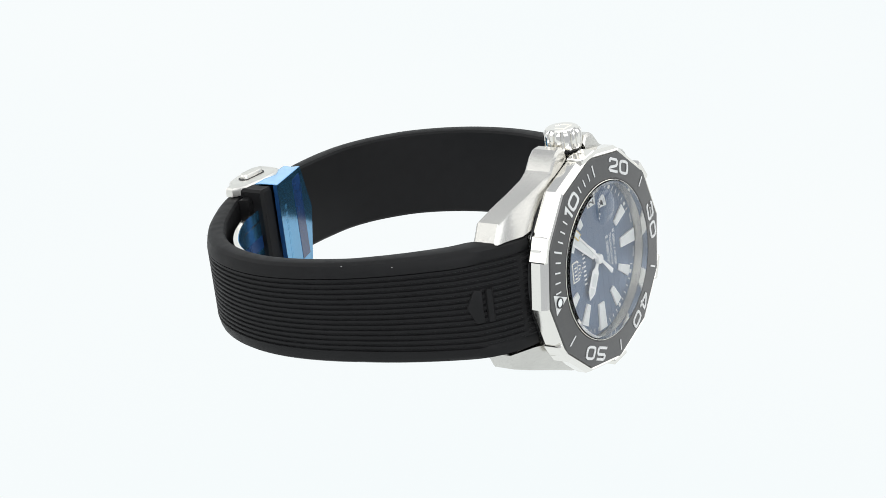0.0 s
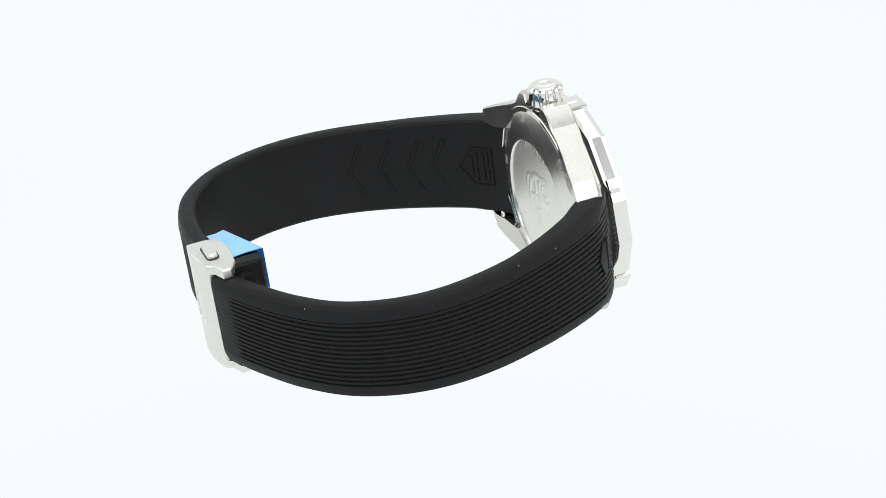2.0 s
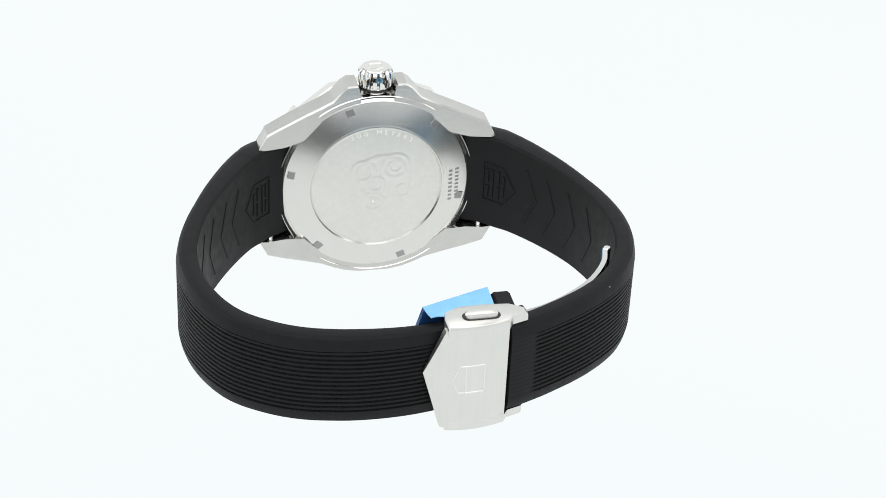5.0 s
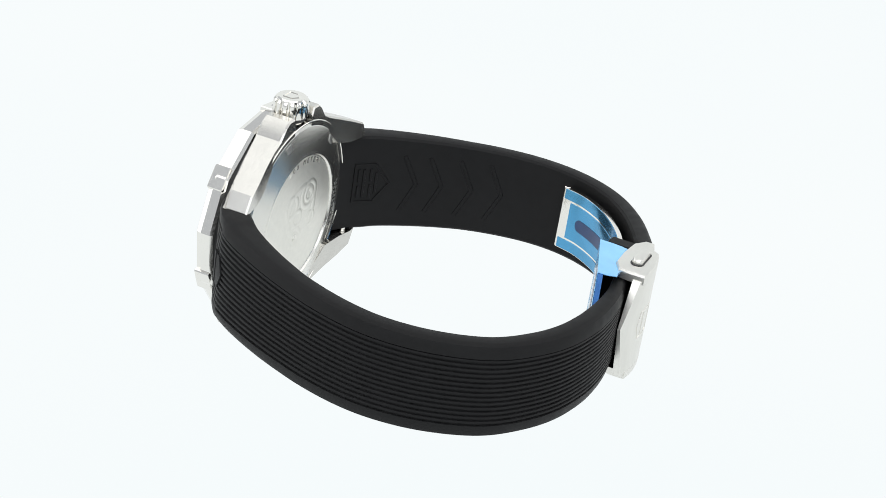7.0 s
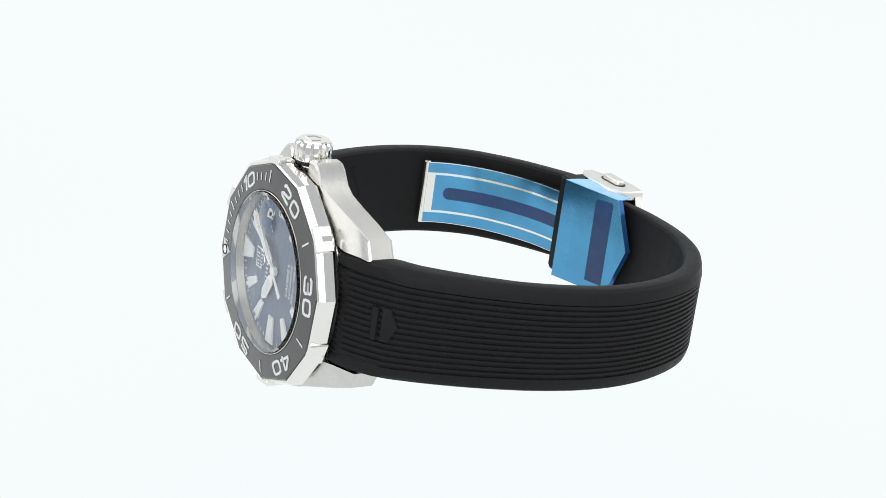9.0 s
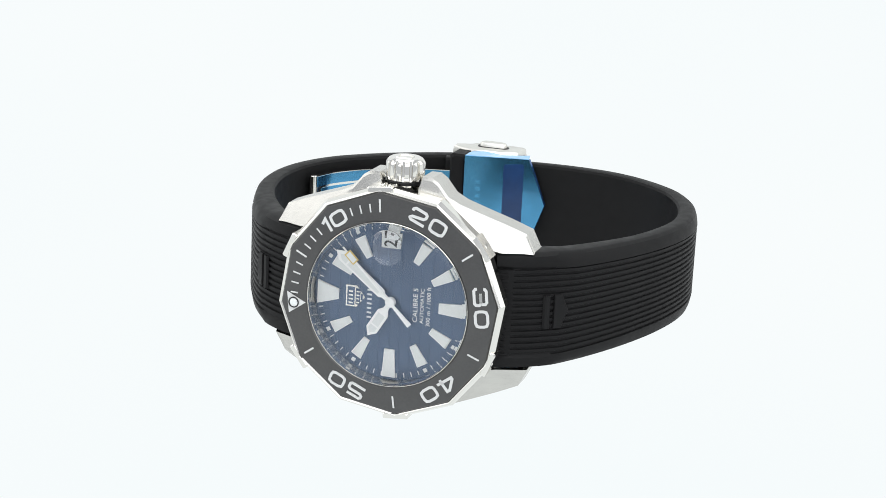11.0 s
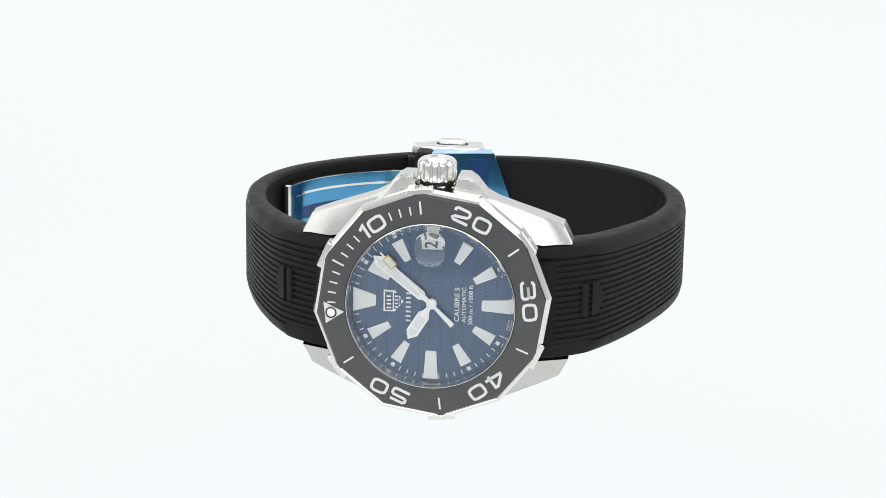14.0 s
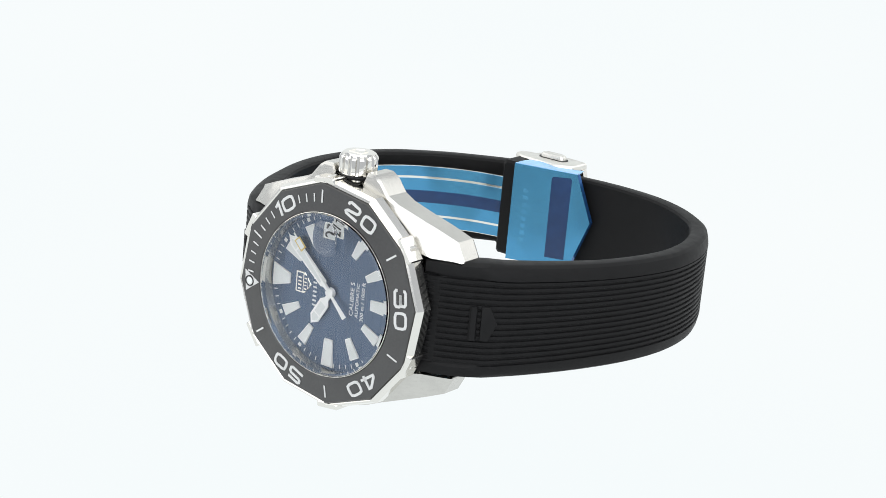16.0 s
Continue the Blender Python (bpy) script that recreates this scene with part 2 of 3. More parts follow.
def strip_on(bm, band, path, half_width, lift, base):
    """A raised bead along a path of (s, y) on the band's face; base: outer (1) or inner (-1)."""
    pts = [Vector(p) for p in path]
    fine = []
    for a, b in zip(pts, pts[1:]):
        n = max(2, int((b - a).length / 0.8))
        fine += [a.lerp(b, i / n) for i in range(n)]
    fine.append(pts[-1])
    rings = []
    for i, p in enumerate(fine):
        t = (fine[min(len(fine) - 1, i + 1)] - fine[max(0, i - 1)]).normalized()
        nrm = Vector((-t.y, t.x)) * half_width
        ring = []
        for k, up in ((-1, -0.15), (-0.6, lift), (0.6, lift), (1, -0.15)):
            q = p + nrm * k
            ring.append(band.point(q.x, q.y, base * (band.half(q.x) + up)))
        rings.append(ring)
    loft(bm, rings)


THICK = [(0, 2.3), (3, 2.75), (10, 2.95), (20, 2.5), (32, 2.0), (95, 1.9), (106, 1.5), (130, 1.4)]
WIDE = [(0, 10.6), (8.6, 10.6), (10.6, 10.62), (14, 10.4), (32, 9.7), (50, 9.35), (70, 9.1), (90, 9.05), (130, 8.8)]
DRIFT = [(0, 0.1), (10, 0.25), (32, 0.4), (50, 0.6), (70, 0.9), (90, 1.3), (130, 1.5)]   # the strap leans towards three on its way to the clasp
WIDE_SIX = [(a, b + (0.2 if 30 < a < 80 else 0.0)) for a, b in WIDE]
DRIFT_SIX = [(a, b - (0.22 if 30 < a < 80 else 0.0)) for a, b in DRIFT]
SIX = Band([(17.6, -6.6), (21.2, -8.3), (25.0, -11.1), (29.4, -16.2), (35.0, -25.8), (39.4, -36.2), (41.6, -46.0), (41.3, -54.6), (39.1, -62.2), (35.5, -68.5),
            (30.4, -73.0), (25.0, -76.0), (19.0, -77.7), (12.5, -78.4), (6.0, -78.3), (0.0, -77.4), (-7.0, -76.2), (-14.8, -74.4)], 1, THICK, WIDE_SIX, 130, 0.35, DRIFT_SIX)
TWELVE = Band([(-17.6, -6.6), (-21.2, -8.3), (-25.0, -11.1), (-29.4, -16.2), (-34.8, -25.6), (-38.7, -35.8), (-40.3, -46.0), (-39.0, -55.2), (-34.8, -63.5), (-28.0, -69.9),
               (-20.0, -74.8), (-14.0, -77.7), (-10.6, -78.9)], -1, THICK, WIDE, 130, 0.35, DRIFT)


def strap(band, ridged, label, chevrons):
    st = part("strap", strap_half(band, ridged), RUBBER, watch, label, smooth=0.5)
    # a raised bar and a pointed block near the lugs
    bm = bmesh.new()
    strip_on(bm, band, [(8.4, -3.1), (8.4, 3.1)], 0.65, 0.22, 1)
    part("raised_bar", bm, RUBBER, st)
    bm = bmesh.new()
    pentagon = [(9.6, -3.1), (9.6, 3.1), (11.0, 3.1), (12.3, 0.0), (11.0, -3.1)]
    rows = []
    for lift, k in ((-0.5, 1.0), (0.12, 1.0), (0.24, 0.93)):
        rows.append([band.point(10.6 + (a - 10.6) * k, b * k, band.half(a) + lift) for a, b in pentagon])
    loft(bm, rows)
    part("raised_block", bm, RUBBER, st)
    # chevrons moulded into the lining
    for s in chevrons:
        bm = bmesh.new()
        strip_on(bm, band, [(s, -6.2), (s + 3.0, 0.0), (s, 6.2)], 0.6, 0.14, -1)
        part("chevron", bm, RUBBER_IN, st)
    # a moulded shield with plain bars for its letters
    shield = [(7.2, -4.2), (7.2, 4.2), (12.2, 4.2), (15.6, 0.0), (12.2, -4.2), (7.2, -4.2)]
    bm = bmesh.new()
    strip_on(bm, band, shield, 0.34, 0.22, -1)
    part("moulded_shield", bm, RUBBER_IN, st)
    for s, y0, y1 in ((8.4, -3.2, -0.6), (8.4, 0.2, 3.2), (9.6, -3.2, 3.2), (11.2, -3.2, -0.4), (11.2, 0.4, 3.2), (12.5, -2.4, 2.4)):
        bm = bmesh.new()
        strip_on(bm, band, [(s, y0), (s, y1)], 0.42, 0.22, -1)
        part("moulded_bar", bm, RUBBER_IN, st)
    return st


st6 = strap(SIX, (2.0, 109.0), "ribbed black rubber strap half running into the folding clasp", (18.5, 24.0, 30.5, 37.0))
st12 = strap(TWELVE, (2.0, TWELVE.length - 4.5), "ribbed black rubber strap half ending under the clasp cover", (18.5, 24.0, 30.5, 37.0))


# specks of dust on the rubber
for band, owner, s, y, side in ((TWELVE, st12, 33.0, 9.3, 1), (TWELVE, st12, 72.0, 8.6, 1), (TWELVE, st12, 24.0, 8.8, 1)):
    x0, y0, z0 = band.point(s, y, side * (band.half(s) * (0.9 if abs(y) > 8 else 1.0)))
    bm = bmesh.new()
    bmesh.ops.create_icosphere(bm, subdivisions=1, radius=0.085 * U)
    bm.transform(Matrix.Translation(mm((x0, y0, z0))))
    part("dust_speck", bm, DUST, owner, "tiny white speck of dust")


# -- case --
def lug_block(bm, sx, sy, guard):
    """One quarter of the case's flank, from the crown side to the lug's tip."""
    top = [(3.4, 21.2), (4.0, 22.7), (5.8, 22.7), (7.0, 21.9), (8.9, 19.6), (11.0, 18.5)] if guard else [(0.0, 21.0), (3.0, 21.0), (6.0, 20.5), (8.5, 19.6), (11.0, 18.5)]
    top += [(15.0, 17.0), (19.0, 15.5), (22.6, 14.0), (24.2, 10.9)]
    rings = []
    for x, yo in top:
        k = min(1, max(0, (x - 9) / 14))
        zb = -10.2 - 2.3 * min(1, max(0, (x - 12) / 10))
        zf = -4.6 - 3.2 * k ** 1.2
        yi = min(max(10.7, math.sqrt(max(0.0, 18.9 ** 2 - x * x))), yo - 0.3)
        zi = zf + 0.4 + 1.0 * min(1, max(0, (x - 9) / 8)) * min(1, max(0, (24.2 - x) / 4))
        c = 0.35
        rings.append([(sx * x, sy * yi, zb), (sx * x, sy * (yo - c), zb), (sx * x, sy * yo, zb + c), (sx * x, sy * yo, zf - c),
                      (sx * x, sy * (yo - c * 1.6), zf), (sx * x, sy * yi, zi)])
    loft(bm, rings)


def case():
    bm = bmesh.new()
    revolve(bm, [(0, -9.8), (19.2, -9.8), (19.6, -9.4), (19.7, -8.0), (19.7, -5.2), (19.5, -4.7), (0, -4.7)], 96)
    body = part("case", bm, BRUSHED, watch, "brushed steel watch case with crown guards")
    for sx in (1, -1):
        for sy in (1, -1):
            bm = bmesh.new()
            lug_block(bm, sx, sy, sy > 0)
            part("lug", bm, BRUSHED, body, "", smooth=0.35)
            # the pin that holds the strap
            bm = bmesh.new()
            revolve(bm, [(0, -0.9), (0.55, -0.9), (0.65, -0.7), (0.65, 0.7), (0.55, 0.9), (0, 0.9)], 16)
            bm.transform(at(sx * 22.0, sy * 10.2, -11.0) @ Matrix.Rotation(radians(90), 4, "X"))
            part("spring_bar", bm, POLISHED, body)
    # seam under the bezel
    bm = bmesh.new()
    revolve(bm, [(17.0, -4.9), (20.0, -4.8), (20.0, -4.2), (17.0, -4.2), (17.0, -4.9)], 96)
    part("bezel_seam", bm, DARK, body, "dark gap under the bezel")
    return body


case_body = case()


def case_back():
    bm = bmesh.new()
    revolve(bm, [(0, -10.75), (13.5, -10.75), (13.8, -11.0), (14.2, -11.05), (19.1, -9.95), (19.8, -9.6), (20.0, -9.2), (19.7, -8.8), (0, -8.8)], 120)
    back = part("case_back", bm, BRUSHED_BACK, watch, "screwed steel case back with engraved medallion", smooth=0.12)
    bm = bmesh.new()
    revolve(bm, [(0, -10.78), (13.3, -10.78), (13.4, -10.7), (0, -10.7)], 96)
    part("medallion", bm, ETCHED, back, "matt etched steel medallion", smooth=0.3)
    bm = bmesh.new()
    revolve(bm, [(13.45, -10.7), (13.75, -11.12), (13.95, -11.12), (14.25, -11.0), (14.25, -10.7), (13.45, -10.7)], 120)
    part("medallion_rim", bm, BRUSHED_BACK, back)
    bm = bmesh.new()
    revolve(bm, [(19.75, -9.0), (19.8, -9.75), (20.12, -9.75), (20.15, -9.0), (19.75, -9.0)], 120)
    part("back_seam", bm, DARK, back, "dark seam round the case back")
    bm = bmesh.new()
    revolve(bm, [(20.1, -9.0), (20.15, -9.98), (20.25, -10.08), (20.38, -9.98), (20.45, -9.0), (20.1, -9.0)], 120)
    part("back_ring", bm, POLISHED, back, "thin polished ring round the case back")
    # six key notches as raised tiles, their recess shade put into the colour
    bm = bmesh.new()
    box(bm, -0.85, 0.85, -0.75, 0.75, -0.12, 0.12, 0.08)
    notch = finish("key_notch", bm, NOTCH)
    for k in range(6):
        a = radians(18.3 + 60 * k)
        x, y = 17.9 * math.sin(a), 17.9 * math.cos(a)
        share("key_notch", notch, back, at(x, y, -10.24, -math.degrees(a)) @ Matrix.Rotation(radians(12.7), 4, "X"))
    # the raised diver's emblem, drawn as plain rings
    for cx, cy, r, w in ((-1.2, 1.6, 5.2, 0.9), (-3.9, 4.4, 2.7, 0.7), (-3.9, 4.4, 1.3, 0.5), (2.8, 3.6, 2.2, 0.7), (0.6, -3.6, 2.0, 0.6), (0.2, 0.4, 1.6, 0.6), (-5.6, -1.4, 1.4, 0.5)):
        bm = bmesh.new()
        revolve(bm, [(r - w, 0), (r - w * 0.5, -0.06), (r, -0.085), (r + w * 0.5, -0.06), (r + w, 0), (r - w, 0)], 48)
        bm.transform(at(cx, cy, -10.77))
        part("emblem_ring", bm, ETCHED, back)
    for x0, x1, y0, y1 in ((0.1, 0.4, -4.3, -2.9), (0.8, 1.1, -4.3, -2.9), (0.3, 0.9, -3.75, -3.45)):
        bm = bmesh.new()
        box(bm, x0, x1, y0, y1, -10.9, -10.7, 0.05)
        part("emblem_bar", bm, BRUSHED_BACK, back)
    # engraved words round the medallion
    words = "300 METERS"
    for i, ch in enumerate(words):
        if ch != " ":
            a = radians(-24 + 6.4 * i)
            m = at(-12.5 * math.sin(a), 12.5 * math.cos(a), -10.79, math.degrees(a)) @ Matrix.Rotation(math.pi, 4, "Y")
            lettering("engraved_letter", ch, 1.5, POLISHED, back, m, 1.1, 0.02, 0.03)
    # model and serial numbers stand as plain bars
    for y0, y1, x in ((-4.4, 3.2, -15.5), (-3.6, 3.4, -16.9)):
        n = 8
        for k in range(n):
            bm = bmesh.new()
            yy = y0 + (y1 - y0) * k / n
            box(bm, -0.4, 0.4, yy, yy + (y1 - y0) / n * 0.55, -0.04, 0.2, 0.03)
            bm.transform(Matrix.Translation(mm((x, 0, -11.05 + 0.2245 * (math.hypot(x, yy) - 14.2)))) @ Matrix.Rotation(radians(12.7), 4, "Y"))
            part("engraved_bar", bm, NOTCH, back)

    back.location.z = -0.3 * U


case_back()


def crown():
    bm = bmesh.new()
    prof = [(0, 4.25), (2.7, 4.22), (3.05, 4.0), (3.42, 3.5), (3.5, 3.2), (3.5, 2.0), (3.5, 0.75), (3.3, 0.4), (2.6, 0.2), (2.6, -1.2), (0, -1.2)]
    revolve(bm, prof, 192)
    for v in bm.verts:
        r, z = math.hypot(v.co.x, v.co.y) / U, v.co.z / U
        if r > 3.02 and 0.6 < z < 3.8:
            k = 1 - 0.11 * min(1, max(0, (-math.sin(15 * math.atan2(v.co.y, v.co.x)) - 0.25) * 3.5))
            v.co.x *= k
            v.co.y *= k
    turn = Matrix.Translation(mm((0, 21.2, -7.0))) @ Matrix.Rotation(radians(-90), 4, "X")
    bm.transform(turn)
    cr = part("crown", bm, POLISHED, watch, "fluted polished steel screw-down crown", smooth=0.55)
    bm = bmesh.new()
    revolve(bm, [(0, -0.4), (3.0, -0.4), (3.2, 0.1), (3.0, 0.35), (0, 0.35)], 48)
    bm.transform(turn)
    part("crown_gasket", bm, DARK, cr)
    bm = bmesh.new()
    shield = [(-1.3, -1.2), (1.3, -1.2), (1.3, 0.6), (0, 1.5), (-1.3, 0.6)]
    for a, b in zip(shield, shield[1:] + shield[:1]):
        va, vb = Vector(a), Vector(b)
        n = Vector((-(vb - va).y, (vb - va).x)).normalized() * 0.1
        loft(bm, [[(*(va + n), 4.2), (*(va - n), 4.2), (*(va - n), 4.36), (*(va + n), 4.36)], [(*(vb + n), 4.2), (*(vb - n), 4.2), (*(vb - n), 4.36), (*(vb + n), 4.36)]])
    bm.transform(turn)
    part("crown_emblem", bm, POLISHED, cr)


crown()

# -- bezel: turned one click past twelve --
BEZEL_TURN = Matrix.Rotation(radians(6.28), 4, "Z")


def dodeca(a):
    """A twelve-sided outline with its corners at every thirty degrees."""
    b = (a % (math.pi / 6)) - math.pi / 12
    return math.cos(math.pi / 12) / math.cos(b) * 1.018


def rounded(pts, r=0.1):
    """Cuts the corners of a path of (u, v)."""
    out = [pts[0]]
    for a, b, c in zip(pts, pts[1:], pts[2:]):
        for o in (a, c):
            d = math.hypot(o[0] - b[0], o[1] - b[1])
            k = min(0.45, r / d)
            out.append((b[0] + (o[0] - b[0]) * k, b[1] + (o[1] - b[1]) * k))
    return out + [pts[-1]]


ROUND = [(0.3, 0.1), (0.7, 0.1), (0.87, 0.18), (0.91, 0.36), (0.91, 0.64), (0.87, 0.82), (0.7, 0.9), (0.3, 0.9), (0.13, 0.82), (0.09, 0.64), (0.09, 0.36), (0.13, 0.18)]
DIGITS = {
    "0": [(ROUND, True)],
    "1": [([(0.06, 0.7), (0.34, 0.9), (0.34, 0.0)], False)],
    "2": [(rounded([(0.09, 0.66), (0.09, 0.9), (0.9, 0.9), (0.9, 0.52), (0.1, 0.3), (0.1, 0.1), (0.98, 0.1)]), False)],
    "3": [(rounded([(0.08, 0.72), (0.08, 0.9), (0.88, 0.9), (0.88, 0.52), (0.3, 0.52)]), False), (rounded([(0.3, 0.52), (0.93, 0.52), (0.93, 0.1), (0.06, 0.1), (0.06, 0.3)]), False)],
    "4": [([(0.72, 0.0), (0.72, 0.9), (0.56, 0.9), (0.08, 0.34), (0.08, 0.22), (1.0, 0.22)], False)],
    "5": [(rounded([(0.92, 0.9), (0.1, 0.9), (0.1, 0.56), (0.92, 0.56), (0.92, 0.1), (0.02, 0.1)]), False)],
}


def stroke(bm, pts, half, z0, z1, closed=False):
    """A raised line of even width along pts (millimetres), mitred at its corners."""
    n = len(pts)
    rings = []
    for i, p in enumerate(pts):
        p = Vector(p)
        a = Vector(pts[i - 1]) if i or closed else None
        b = Vector(pts[(i + 1) % n]) if i < n - 1 or closed else None
        ta = (p - a).normalized() if a else (b - p).normalized()
        tb = (b - p).normalized() if b else ta
        t = (ta + tb).normalized()
        k = half / max(0.5, t.dot(ta))
        off = Vector((-t.y, t.x)) * k
        rings.append([(*(p + off), z0), (*(p + off), z1), (*(p - off), z1), (*(p - off), z0)])
    if closed:
        rings.append(rings[0])
    loft(bm, rings, caps=not closed)
    if closed:
        bmesh.ops.remove_doubles(bm, verts=bm.verts, dist=1e-8)


def bezel():
    bm = bmesh.new()
    revolve(bm, [(19.0, -4.2), (20.6, -4.2), (21.0, -3.6), (21.0, -1.7), (20.55, -0.65), (20.2, -0.4), (19.95, -0.55), (19.0, -4.2)], 96, radius=dodeca)
    ring = part("bezel", bm, POLISHED, watch, "twelve-sided polished steel turning bezel", smooth=0.2)
    ring.matrix_basis = BEZEL_TURN
    bm = bmesh.new()
    prof = [(15.12, -2.2), (15.14, 0.0), (15.38, 0.18), (19.8, -0.28), (19.92, -0.5), (19.92, -2.2), (15.12, -2.2)]
    n = 96
    rings = []
    for k in range(n + 1):
        a = 2 * math.pi * (k % n) / n
        rings.append([(r * (dodeca(a) if r > 16 else 1) * math.cos(a), r * (dodeca(a) if r > 16 else 1) * math.sin(a), z) for r, z in prof[:-1]])
    loft(bm, rings, caps=False)
    bmesh.ops.remove_doubles(bm, verts=bm.verts, dist=1e-7)
    ins = part("insert", bm, INSERT, ring, "dark grey ceramic dive scale ring", smooth=0.3)
    # six grip riders
    for m in (5, 15, 25, 35, 45, 55):
        x, y = minute(m, 20.75)
        bm = bmesh.new()
        box(bm, -2.4, 2.4, -0.65, 0.5, -3.9, -0.42, 0.2)
        bm.transform(at(x, y, 0, facing(m)))
        part("grip_rider", bm, POLISHED, ring, "", smooth=0.3)
        bm = bmesh.new()
        box(bm, -0.17, 0.17, -1.25, 1.05, -0.02, 0.05, 0.03)
        bm.transform(at(*minute(m, 18.05), 0.0, facing(m)) @ Matrix.Rotation(radians(-6), 4, "X"))
        part("scale_mark", bm, NUMERAL, ins)
    for m in (10, 20, 30, 40, 50):
        bm = bmesh.new()
        tens = str(m)[0]
        x0 = -3.65 if tens != "1" else -2.6
        for d, left in ((tens, x0), ("0", 0.3 if tens != "1" else -0.8)):
            for path, closed in DIGITS[d]:
                stroke(bm, [(left + u * 3.35, (v - 0.5) * 2.75) for u, v in path], 0.25, -0.08, 0.05, closed)
        bm.transform(at(*minute(m, 17.5), 0.03, facing(m)) @ Matrix.Rotation(radians(-6), 4, "X"))
        part("numeral", bm, NUMERAL, ins)
    bm = bmesh.new()
    box(bm, -0.14, 0.14, -0.75, 0.75, -0.02, 0.05, 0.03)
    tick = finish("minute_mark", bm, NUMERAL)
    for m in (1, 2, 3, 4, 6, 7, 8, 12, 13, 14):
        share("minute_mark", tick, ins, at(*minute(m, 17.6), 0.02, facing(m)) @ Matrix.Rotation(radians(-6), 4, "X"))
    # triangle with lume pip
    bm = bmesh.new()
    tri = [(-2.0, 1.55), (2.0, 1.55), (0.0, -2.0)]
    prism(bm, tri, -0.05, 0.06)
    bm.transform(at(*minute(60, 17.4), 0.03, facing(60)) @ Matrix.Rotation(radians(-6), 4, "X"))
    part("zero_triangle", bm, NUMERAL, ins)
    bm = bmesh.new()
    revolve(bm, [(0, 0.22), (0.55, 0.2), (0.8, 0.08), (0.8, -0.05), (0, -0.05)], 32)
    bm.transform(at(*minute(60, 17.75), 0.06))
    part("lume_pip", bm, LUME, ins)
    bm = bmesh.new()
    revolve(bm, [(0.78, 0.0), (0.8, 0.2), (1.0, 0.2), (1.02, 0.0), (0.78, 0.0)], 32)
    bm.transform(at(*minute(60, 17.75), 0.06))
    part("pip_ring", bm, DARK, ins)


bezel()


# -- dial --
def baton(r0, r1, w0, w1, m, parent, name="hour_marker"):
    """An applied marker: a steel frame with a lume filling."""
    def shape(g):
        return [(-w0 / 2 + g, g), (w0 / 2 - g, g), (w1 / 2 - g, r1 - r0 - g), (-w1 / 2 + g, r1 - r0 - g)]
    pose_m = at(*minute(m, r0), -2.95, facing(m))
    bm = bmesh.new()
    prism(bm, shape(0), 0, 0.34, 0.1)
    bm.transform(pose_m)
    ob = part(name, bm, SILVER, parent)
    bm = bmesh.new()
    prism(bm, shape(0.16), 0.2, 0.39)
    bm.transform(pose_m)
    part("lume", bm, LUME, ob)


